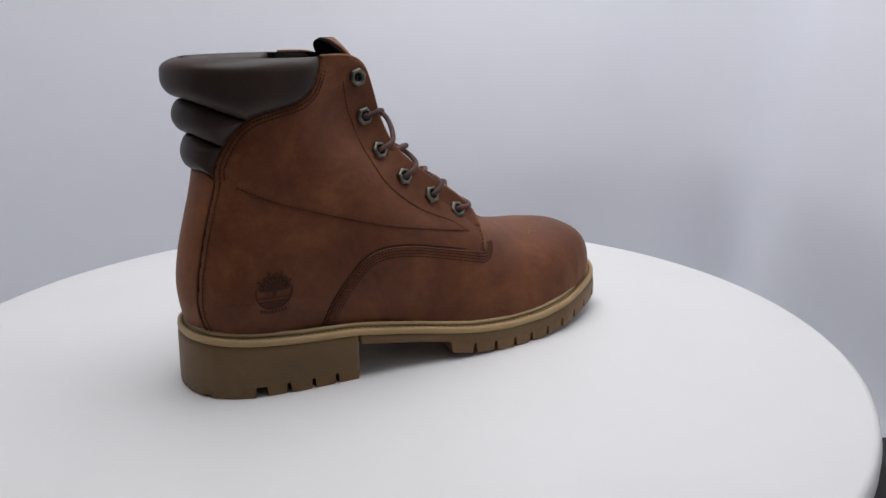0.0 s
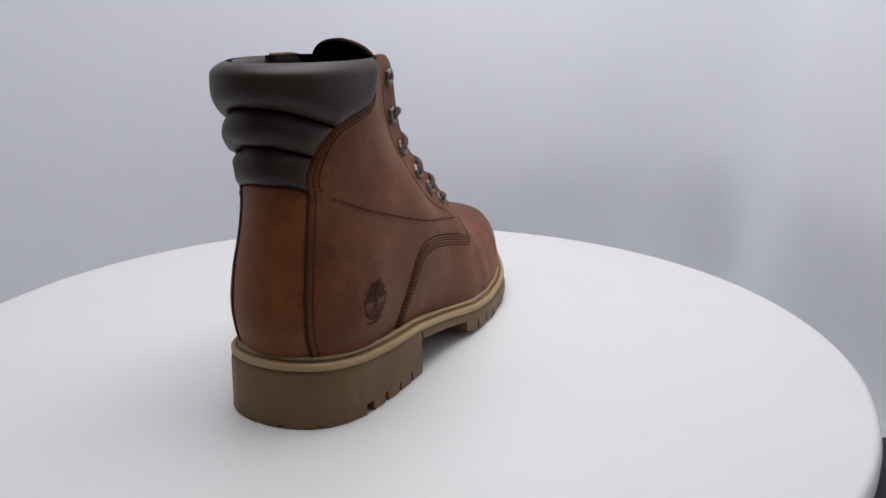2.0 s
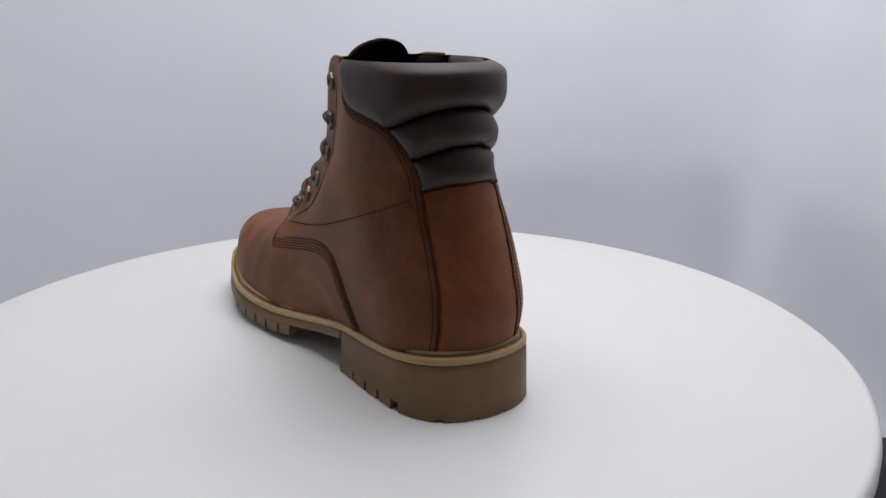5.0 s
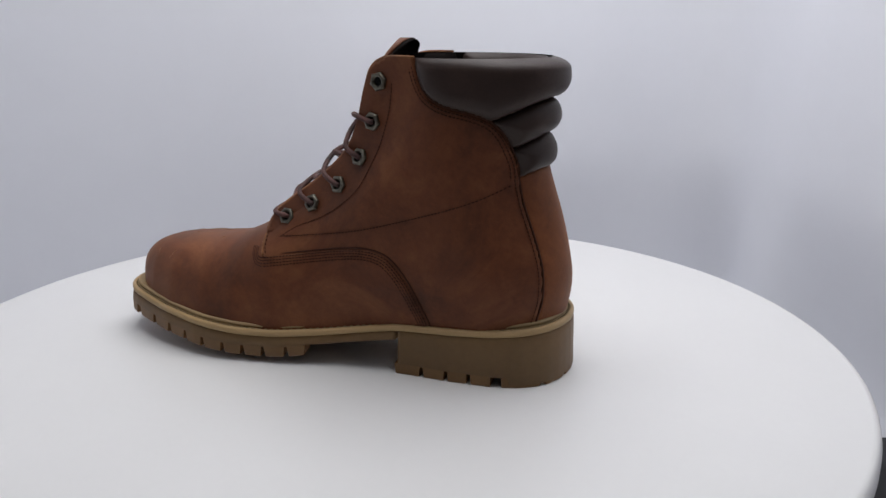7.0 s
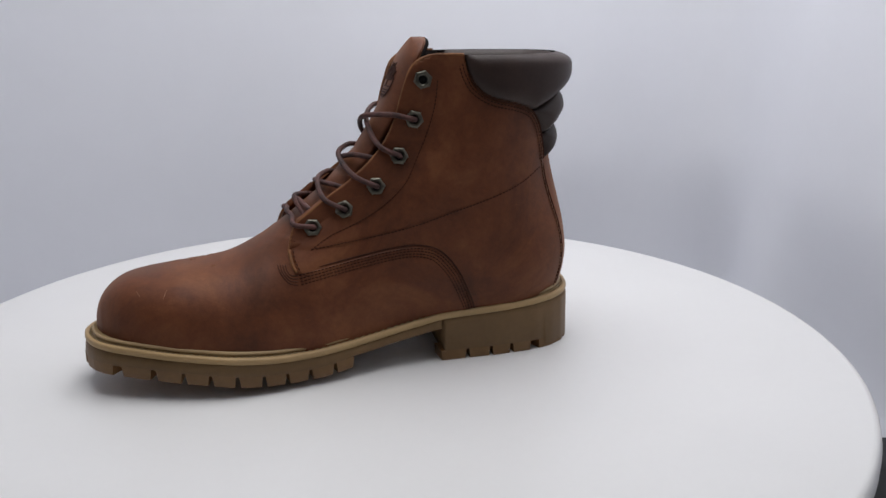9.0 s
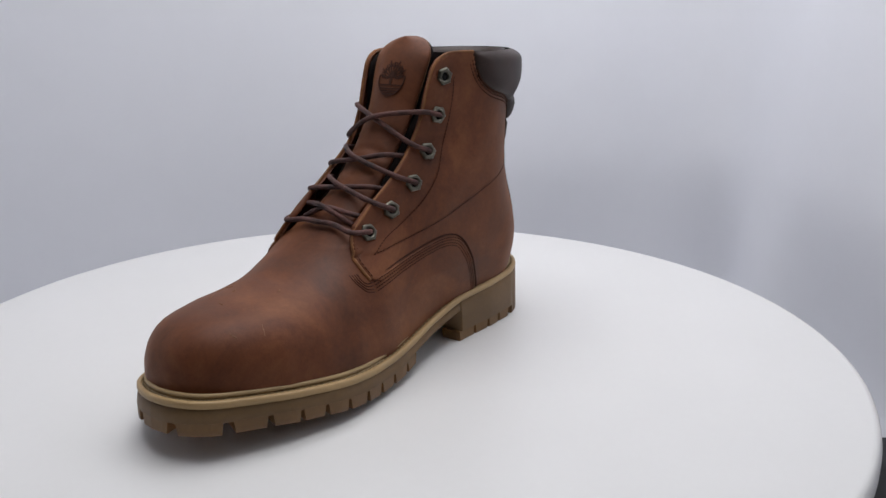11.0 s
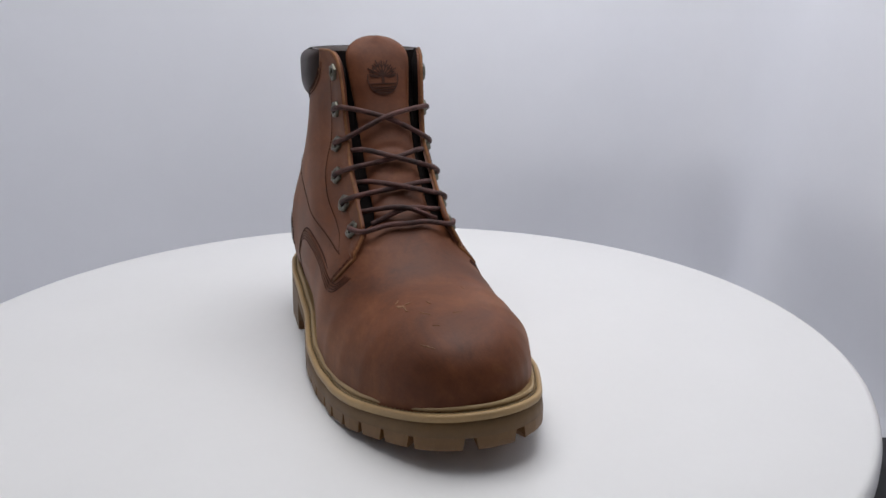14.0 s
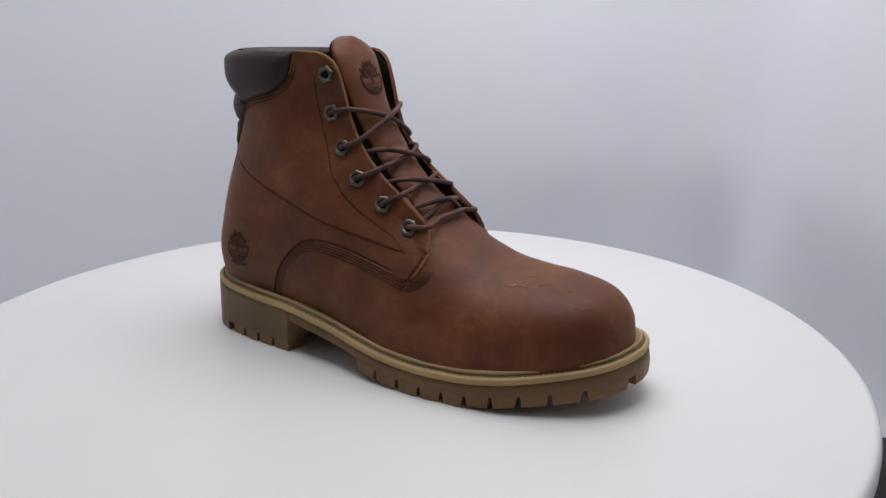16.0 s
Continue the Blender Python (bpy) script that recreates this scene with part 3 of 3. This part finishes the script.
def build_upper(boot):
    x, z = GX, GZ
    # lining: whole skin drawn inwards, open at the top
    deep = 1.6 + np.interp(z, [98, 145, 160, 172, 184, 188], [3.6, 4.5, 8.0, 13.0, 18.0, 20.0]) * smoothstep(18, 4, front_x(z) - x) * smoothstep(84, 98, z) + 2.5 * smoothstep(150, 165, z) * smoothstep(-50, -60, x)
    pos = (GRID - GN * deep[..., None]) / 1000
    v, f = [], []
    L, C = x.shape
    for j in range(L):
        for i in range(C):
            v.append(pos[j, i])
    for j in range(L - 1):
        for i in range(C - 1):
            if z[j, i] < 172 or x[j, i] > -52:
                f.append((j * C + i, j * C + i + 1, (j + 1) * C + i + 1, (j + 1) * C + i))
    mesh("lining", v, f, LINING, boot, "dark fabric lining and gusset")

    wing = line2(WING)
    vamp_poly = wing + [(52, 75), (48, 86), (46.5, 95), (50, 103), (60, 150), (230, 150), (230, -20), (-56, -20)]
    d = sdf(vamp_poly, x, z)
    h = 0.1 + 1.7 * smoothstep(72, 45, x) * smoothstep(0, 1.0, d) * np.where(z < 80, 1, 0.2)
    panel("vamp", d, h, LEATHER, boot, "brown oiled leather vamp with scuffed toe")

    edge = line2(EDGE_LINE)
    per_side = lambda polys: np.where(_side < 0, sdf(polys[-1], x, z), sdf(polys[1], x, z))
    collar = {s: line2(COLLAR_LINE[s]) for s in (-1, 1)}
    counter = {s: line2(COUNTER_LINE[s]) for s in (-1, 1)}
    quarter = {s: edge + [(45, 58), (30, 40), (30, -10), (-112, -10)] + counter[s][::-1] + collar[s][::-1] for s in (-1, 1)}
    # the two flaps stay apart over the tongue
    d = np.minimum(per_side(quarter), np.where((z > 72) & (x > -12), np.abs(FLAP[..., 1] - 7) - 20, 1e3))
    near_edge = np.min([np.hypot(x - a, z - b) for a, b in edge], axis=0)
    h = 0.9 + 1.0 * smoothstep(28, 2, near_edge) + 0.35 * smoothstep(-1, 1, z - np.interp(x, [-99, -80, -46, -12, 23, 48], [117, 108, 96.5, 86.5, 79, 75]))
    for s, n in ((-1, "outer side"), (1, "inner side")):
        panel("quarter", d, h, LEATHER, boot, "brown oiled leather quarter, " + n, sides=(s,), turned=1.2, skin=(FLAP, FN))
        # raw edge along the throat
        rim = line2([(-45, 187.0), (-38, 187.1), (-30, 187.0)]) + [q for q in edge if q[1] < 186.6]
        p = surface(np.array([q[0] - 0.6 for q in rim]), np.array([q[1] for q in rim]), s, 1.1)[0]
        p[:, 1] = 7 + s * np.maximum(s * (p[:, 1] - 7), 20.2)
        mesh("throat_edge", *tube(p / 1000, 0.00115, 8), EDGE, boot, "raw tan leather edge along the lacing")
        lin = sdf([(-58, 146), (-30, 146), (-12, 150), (-13, 172), (-16, 179), (-21, 183), (-29, 186.6), (-47, 187.2)], x, z)
        panel("quarter_lining", lin, np.full_like(x, -2.4) - 2.0 * np.clip(lin / 4, 0, 1), LINING, boot, "dark padded lining behind the eyelets", sides=(s,), turned=1.0, skin=(FLAP, FN))
    # heel counter strip
    foot = {s: line2([COUNTER_LINE[s][0]] + [q for q in ROLL_FOOT if q[0] < COUNTER_LINE[s][0][0] - 2]) for s in (-1, 1)}
    d = per_side({s: counter[s] + [(-200, -10), (-200, 124)] + foot[s][::-1] for s in (-1, 1)})
    panel("heel_counter", d, np.full_like(x, 0.5), COUNTER, boot, "russet smooth leather heel strip")
    # padded collar rolls
    rolls = {}
    for s in (-1, 1):
        v1, v2 = line2(VALLEY_1), line2(VALLEY_2)
        v1, v2 = [q for q in v1 if q[0] < np.interp(q[1], [120, 153], [COUNTER_LINE[s][0][0], -89])], [q for q in v2 if q[0] < np.interp(q[1], [121, 137.5], [COUNTER_LINE[s][0][0], -99.5])]
        upto = lambda a, b: [q for q in collar[s] if b <= q[1] <= a]
        rolls[s] = (upto(190, 153.0) + v1 + [(-200, 166), (-200, 190)], upto(153, 137.5) + v2 + [(-200, 146), (-200, 166)] + v1[::-1],
                    upto(137.5, 120) + foot[s] + [(-200, 125), (-200, 146)] + v2[::-1])
    bulge = 0.42 + 0.58 * smoothstep(-66, -117, x)
    over = np.sqrt(np.clip(1 - np.clip((z - 180.0) / 7.2, 0, 1) ** 2, 0, 1))  # the top roll turns in over the rim
    for k, (high, r) in enumerate(((10.4, 11.0), (8.5, 10.5), (6.5, 9.5))):
        d = per_side({s: rolls[s][k] for s in (-1, 1)})
        t = np.clip(d / r, 0, 1)
        h = 0.2 + high * np.sqrt(np.maximum(1 - (1 - t) ** 2, 0)) * bulge
        panel("collar_roll", d, h * over * (1.04 + 0.12 * smoothstep(0.7, -0.7, _phi)[None]) if k == 0 else h, COLLAR, boot, "dark brown padded leather roll")
    d = per_side({s: [(-50, 190), (-52, 176), (-60, 160), (-80, 150), (-200, 150), (-200, 190)] for s in (-1, 1)})
    panel("collar_inside", d, -(0.2 + 6.5 * np.sqrt(np.maximum(1 - (1 - np.clip(d / 12, 0, 1)) ** 2, 0)) * over), COLLAR, boot, "dark brown padded leather inside of the collar", turned=-0.4)

    # stitching
    S = (-1, 1)
    rows = []
    for k in (1.3, 3.0, 4.7, 6.4):
        rows.append((shifted(WING, -k), S, 1.85, 1))
    hook = lambda r: [(56, 62 - r), (59.5 + r * 0.3, 61.8 - r * 0.75), (61.3 + r * 0.75, 63.6 - r * 0.2), (62 + r * 0.85, 66.5)]
    rows.append((shifted(EDGE_LINE[1:], -2.8), S, 2.05))
    rows.append(([(48, 74), (36, 82), (22, 88), (5, 98), (-9, 111), (-17, 125), (-24, 141), (-29, 158), (-31, 174), (-33, 186)], S, 1.6))
    rows.append(([(-99, 117), (-80, 108), (-46, 96.5), (-12, 86.5), (23, 79), (48, 74.5)], S, 1.5))
    for s in S:
        rows.append((shifted(COLLAR_LINE[s][1:], 2.0), (s,), 1.7))
        rows.append((shifted(COLLAR_LINE[s][1:], 4.0), (s,), 1.7))
        rows.append((shifted(COUNTER_LINE[s], 2.2), (s,), 1.3))
    rows.append(([(-44, 184.8), (-36, 184.8), (-29, 184.4)], S, 1.6))
    v, f = stitches(rows)
    tagged(mesh("stitching", v, f, THREAD, boot, "dark brown thread rows"), kind="stuff")
    # dark cords put in for the shade along the seams
    seams = groove(shifted(WING, 0.5), S, 1.0, 0.5)
    for s in S:
        seams += groove(COUNTER_LINE[s], (s,), 0.6, 0.8) + groove(shifted(COLLAR_LINE[s][2:], -0.4), (s,), 0.8, 1.0)
    # thin cords for the thread rows round the hook
    for k in (1.3, 3.0, 4.7, 6.4):
        line = spline([(a, 0, b) for a, b in hook(k)], 1.0)
        lift = 0.15 + 1.7 * smoothstep(72, 45, line[:, 0])
        for side in S:
            p, n = surface(line[:, 0], line[:, 2], side, 0.0, False)
            seams.append(tube((p + n * lift[:, None]) / 1000, 0.0003, 6))
    v, f = join(seams)
    tagged(mesh("seam_shade_and_thread", v, f, SEAM_SHADE_THREAD, boot, "dark lines for the shade in the seams and the hook's thread rows"), kind="stuff")


def build_tongue(boot):
    pts = spline([(58, 0, 88), (37, 0, 103.5), (22, 0, 119.5), (8.5, 0, 136.5), (-2.5, 0, 155), (-8.7, 0, 171), (-14.8, 0, 184), (-20.8, 0, 193), (-23.3, 0, 196.5)], 1.0)[:, [0, 2]]
    rows_f, rows_b = [], []
    t = np.gradient(pts, axis=0)
    t /= np.linalg.norm(t, axis=1, keepdims=True)
    n = np.stack([t[:, 1], -t[:, 0]], 1)
    n *= np.sign(n[:, :1] + 1e-9)
    n[:, 1] *= smoothstep(186, 165, pts[:, 1])
    m = 28
    for k, (p, nn) in enumerate(zip(pts, n)):
        z = p[1]
        w = np.interp(z, [89, 100, 130, 155, 180], [19.0, 16.8, 16.4, 17.6, 20.5]) * math.sqrt(max(0.01, 1 - max(0, (z - 182) / 14.6) ** 2.3))
        fr, bk = [], []
        for i in range(m + 1):
            a = -1 + 2 * i / m
            drop = 7.0 * abs(a) ** 2.6 * np.interp(z, [90, 110, 196], [0.4, 0.8, 1.0])
            crease = 0.8 * math.exp(-((z - 127 - 3 * (1 - a * a)) / 2.2) ** 2) + 0.5 * math.exp(-((z - 116 - 4 * a * a) / 2.0) ** 2)
            rise = 0.8 - 2.6 * (1 - float(smoothstep(86, 101, z)))
            x = p[0] + nn[0] * (rise - drop - crease)
            zz = z + nn[1] * (rise - drop - crease)
            fr.append((x / 1000, (7 + a * w) / 1000, zz / 1000))
            bk.append(((x - nn[0] * 2.6) / 1000, (7 + a * (w - 0.5)) / 1000, (zz - nn[1] * 2.6) / 1000))
        rows_f.append(fr + bk[::-1])
    v, f = loft(rows_f)
    mesh("tongue", v, f, LEATHER, boot, "brown leather tongue rising above the collar")
    inner = [[(q[0] - 0.0004, q[1], q[2] - 0.0003) for q in r[m + 1:]] for r in rows_f]
    back = [[(q[0] - 0.0016, q[1], q[2] - 0.001) for q in r] for r in inner]
    v, f = loft([a + b[::-1] for a, b in zip(inner, back)])
    mesh("tongue_lining", v, f, LINING, boot, "dark tongue lining")


def build_eyelets(boot):
    for s in (-1, 1):
        for x, z in EYELETS[s]:
            p, n = surface(np.array([x]), np.array([z]), s, 2.9)
            p, n = Vector(p[0]), Vector(n[0])
            m = Matrix.Translation(p / 1000) @ n.to_track_quat("Z", "X").to_matrix().to_4x4() @ Matrix.Rotation(random.uniform(0, 1), 4, "Z")
            rings = []
            for r, h, six in ((5.6, -0.8, 1), (5.6, 0.7, 1), (5.0, 1.2, 0.7), (3.9, 1.5, 0), (2.9, 1.2, 0), (2.5, 0.2, 0), (2.5, -0.8, 0)):
                loop = []
                for k in range(36):
                    a = 2 * math.pi * k / 36
                    hexr = r * math.cos(math.pi / 6) / math.cos((a % (math.pi / 3)) - math.pi / 6)
                    rr = (hexr * six + r * (1 - six)) if six else r
                    loop.append(m @ Vector((rr * math.cos(a) / 1000, rr * math.sin(a) / 1000, h / 1000)))
                rings.append(loop)
            v, f = loft(rings, caps=False)
            eye = mesh("eyelet", v, f, METAL, boot, "antique nickel hexagonal eyelet")
            v, f = loft([[m @ Vector((2.7 * math.cos(2 * math.pi * k / 20) / 1000, 2.7 * math.sin(2 * math.pi * k / 20) / 1000, h)) for k in range(20)] for h in (-0.0011, -0.0003)])
            mesh("eyelet_hole", v, f, HOLE, eye)


def build_lace(boot):
    def at(k, s, lift):
        p, n = surface(np.array([EYELETS[s][k][0]]), np.array([EYELETS[s][k][1]]), s, lift)
        return Vector(p[0])

    def over(k, s):
        """Points from an eyelet's hole up and over the edge of the flap."""
        x, z = EYELETS[s][k]
        rise = 2.6 if k in (1, 5) else 7.0
        ex = float(np.interp(-z - rise, [-q[1] for q in EDGE_LINE], [q[0] for q in EDGE_LINE]))
        p = at(k, s, 1.5), at(k, s, 4.6)
        q, _ = surface(np.array([ex - 1.5]), np.array([z + rise - 0.6]), s, 0)
        return list(p) + [Vector((ex + 2.2, 7 + s * max(21.0, s * (q[0][1] - 7) + 0.8), z + rise))]

    def under(k, s):
        x, z = EYELETS[s][k]
        ex = float(np.interp(-z, [-q[1] for q in EDGE_LINE], [q[0] for q in EDGE_LINE]))
        return [Vector((ex - 5.5, 7 + s * 25, z - 2)), Vector((max(ex - 1.0, float(front_x(z)) - 7), 7 + s * 22.5, z - 1)), tongue_at(z - 0.3, s * 16, 0.9)]

    def tongue_at(z, y, lift):
        xx = float(front_x(z))
        return Vector((xx + 1.2 + lift, 7 + y, z + 0.6 * lift))

    paths = []
    zz = [(a[1] + b[1]) / 2 for a, b in zip(EYELETS[-1], EYELETS[1])]
    # top crossing, over both flaps
    for s, lift in ((-1, 3.2), (1, 5.6)):
        zm = (zz[1] + zz[2]) / 2 + 4
        paths.append(over(1, s) + [tongue_at(zm + 2, 0, lift)] + over(2, -s)[::-1])
    # next crossings come from under one flap and go over the other
    for k in (2, 3):
        for s, lift in ((-1, 4.6), (1, 2.6)):
            zm = (zz[k] + zz[k + 1]) / 2
            paths.append(under(k, s) + [tongue_at(zm + 3.2, 0, lift)] + over(k + 1, -s)[::-1])
    for s, lift in ((-1, 6.4), (1, 4.6)):
        zm = (zz[4] + zz[5]) / 2 + 1
        paths.append(under(4, s) + [tongue_at(zm + 3.5, 0, lift), Vector((48, 7 - s * 20, zz[5] + 4.5))])
    paths.append(over(5, -1) + [Vector((56, -5, zz[5] + 5.2)), Vector((57.5, 7, zz[5] + 5.6)), Vector((56, 19, zz[5] + 5.2))] + over(5, 1)[::-1])
    v, f = join([tube(spline([tuple(q) for q in p], 1.2) / 1000, 0.0016, 10) for p in paths])
    mesh("lace", v, f, LACE, boot, "dark brown waxed round lace, criss-crossed")


def emblem(scale):
    """A plain tree-like mark: crown of strokes, trunk, open ring, ground bars. Flat strokes as point pairs with widths."""
    st = []
    ray = lambda r, a: (r * math.cos(a), r * math.sin(a))
    # ring, open above
    for k in range(22):
        a, b = (math.radians(168 + 204 * q / 22) for q in (k, k + 1.08))
        st.append((ray(10.4, a), ray(10.4, b), 0.75))
    # ground below the trunk
    for y, w in ((-3.7, 0.6), (-6.0, 0.7), (-7.6, 0.8), (-9.1, 0.8)):
        h = math.sqrt(10.2 ** 2 - y * y)
        st.append(((-h, y), (h, y), w))
    st.append(((0, 5), (0, -3.6), 2.0))
    # boughs and twigs
    for k in range(9):
        a = math.radians(6 + 168 * k / 8)
        tip = 9.3 + 1.3 * (k % 2) + 0.6 * math.sin(a)
        root = (0.35 * math.cos(a) * 4, 0.8 + 1.6 * math.sin(a))
        end = (tip * math.cos(a), 1.4 + 0.93 * tip * math.sin(a))
        st.append((root, end, 0.8))
        for side, far in ((0.2, 0.86), (-0.2, 0.8)):
            mid = tuple(p + (q - p) * 0.5 for p, q in zip(root, end))
            st.append((mid, (far * tip * math.cos(a + side), 1.4 + 0.93 * far * tip * math.sin(a + side)), 0.65))
    for side in (-1, 1):
        st.append(((0, 1.2), (side * 4.6, 0.3), 0.9))
        st.append(((side * 4.6, 0.3), (side * 9.0, 1.6), 0.8))
    return [((a[0] * scale, a[1] * scale), (b[0] * scale, b[1] * scale), w * scale) for a, b, w in st]


def build_emblems(boot):
    side, tongue = [], []
    for (ax, az), (bx, bz), w in emblem(1.0):
        l = np.linspace(0, 1, 5)
        x, z = -85.3 + ax + (bx - ax) * l, 59.5 + az + (bz - az) * l
        p, n = surface(x, z, -1, 1.3)
        t = np.gradient(p, axis=0)
        t /= np.linalg.norm(t, axis=1, keepdims=True)
        u = np.cross(n, t) * w / 2
        side.append(loft([[(p[i] + u[i]) / 1000, (p[i] + u[i] + n[i] * 0.16) / 1000, (p[i] - u[i] + n[i] * 0.16) / 1000, (p[i] - u[i]) / 1000] for i in range(5)]))
    for k in range(-7, 8, 2):
        p, n = surface(np.array([-85 + k - 0.6, -85 + k + 0.6]), np.array([47.2 + 0.02 * k * k, 47.2 + 0.02 * k * k]), -1, 1.0)
        side.append(loft([[p[i] / 1000 + np.array((0, 0, 0.0008)), (p[i] + n[i] * 0.16) / 1000 + np.array((0, 0, 0.0008)), (p[i] + n[i] * 0.16) / 1000 - np.array((0, 0, 0.0008)), p[i] / 1000 - np.array((0, 0, 0.0008))] for i in range(2)]))
    v, f = join(side)
    mesh("emblem", v, f, STAMP, boot, "dark embossed tree-like mark", smooth=False)
    for (ay, az), (by, bz), w in emblem(0.95):
        l = np.linspace(0, 1, 4)
        z = 171 + az + (bz - az) * l
        y = 8 + (ay + (by - ay) * l)
        a = (y - 7) / 24.0
        x = np.interp(z, [156, 171, 184, 193], [-2.9, -8.7, -14.8, -20.8]) + 0.8 - 7.0 * np.abs(a) ** 2.6 * 0.93
        p = np.stack([x, y, z], 1)
        n = np.tile(np.array([[0.95, 0, 0.3]]), (4, 1))
        t = np.gradient(p, axis=0)
        t /= np.linalg.norm(t, axis=1, keepdims=True)
        u = np.cross(n, t) * w / 2
        tongue.append(loft([[(p[i] + u[i]) / 1000, (p[i] + u[i] + n[i] * 0.5) / 1000, (p[i] - u[i] + n[i] * 0.5) / 1000, (p[i] - u[i]) / 1000] for i in range(4)]))
    v, f = join(tongue)
    mesh("tongue_emblem", v, f, STAMP, boot, "dark embossed tree-like mark on the tongue", smooth=False)


def build_scuffs(boot):
    """Pale scratches on the toe: thin ragged slivers of lifted grain, laid on the vamp."""
    rng = random.Random(5)
    marks = [(112, -11, 7, 3.0, 40), (111, -7.5, 5, 1.3, 100), (117, -9.5, 5, 1.4, 15), (106, -12, 4, 1.2, 150), (154, -8, 9, 0.7, 40), (127, -2, 8, 0.6, 38), (116, 3, 4, 0.8, 20),
             (131, 46, 5, 0.35, 70), (146, 41, 4, 0.35, 120), (133, 14, 5, 0.5, 80), (104, 26, 3, 0.7, 30), (142, 0, 4, 0.4, 60)]
    for cx, cy, length, width, turn in marks:
        dx, dy = math.cos(radians(turn)), math.sin(radians(turn))
        rings = []
        for k in range(9):
            t = -1 + k / 4
            wob = rng.uniform(-0.35, 0.35) * min(1.0, width)
            half = max(0.08, width / 2 * (1 - t * t) * rng.uniform(0.55, 1.1))
            row = []
            for u, lift in ((-1, 0.1), (-0.5, 0.42), (0.5, 0.42), (1, 0.1), (0, -0.4)):
                px, py = cx + dx * t * length / 2 - dy * (wob + u * half), cy + dy * t * length / 2 + dx * (wob + u * half)
                row.append((px / 1000, py / 1000, (vamp_top(px, py) + lift) / 1000))
            rings.append(row)
        mesh("scuff", *loft(rings), SCUFF, boot)


def build_boot():
    boot = tagged(new("boot"), "brown leather lace-up work boot with gum sole, on the turntable", "boot")
    LAST["boot"] = True
    build_sole(boot)
    LAST["skew"] = 0.06
    build_upper(boot)
    build_tongue(boot)
    build_eyelets(boot)
    build_lace(boot)
    build_emblems(boot)
    build_scuffs(boot)
    LAST.update(skew=0.0, boot=False)
    return boot


boot = build_boot()


def motions():
    walk(turntable, [(t, pose(0, 0.0035, -0.0034, 0, 0, a)) for t, a in TURN])
    walk(boot, [(t, pose(0, 0, 0, 0, 0, a)) for t, a in TURN])


motions()
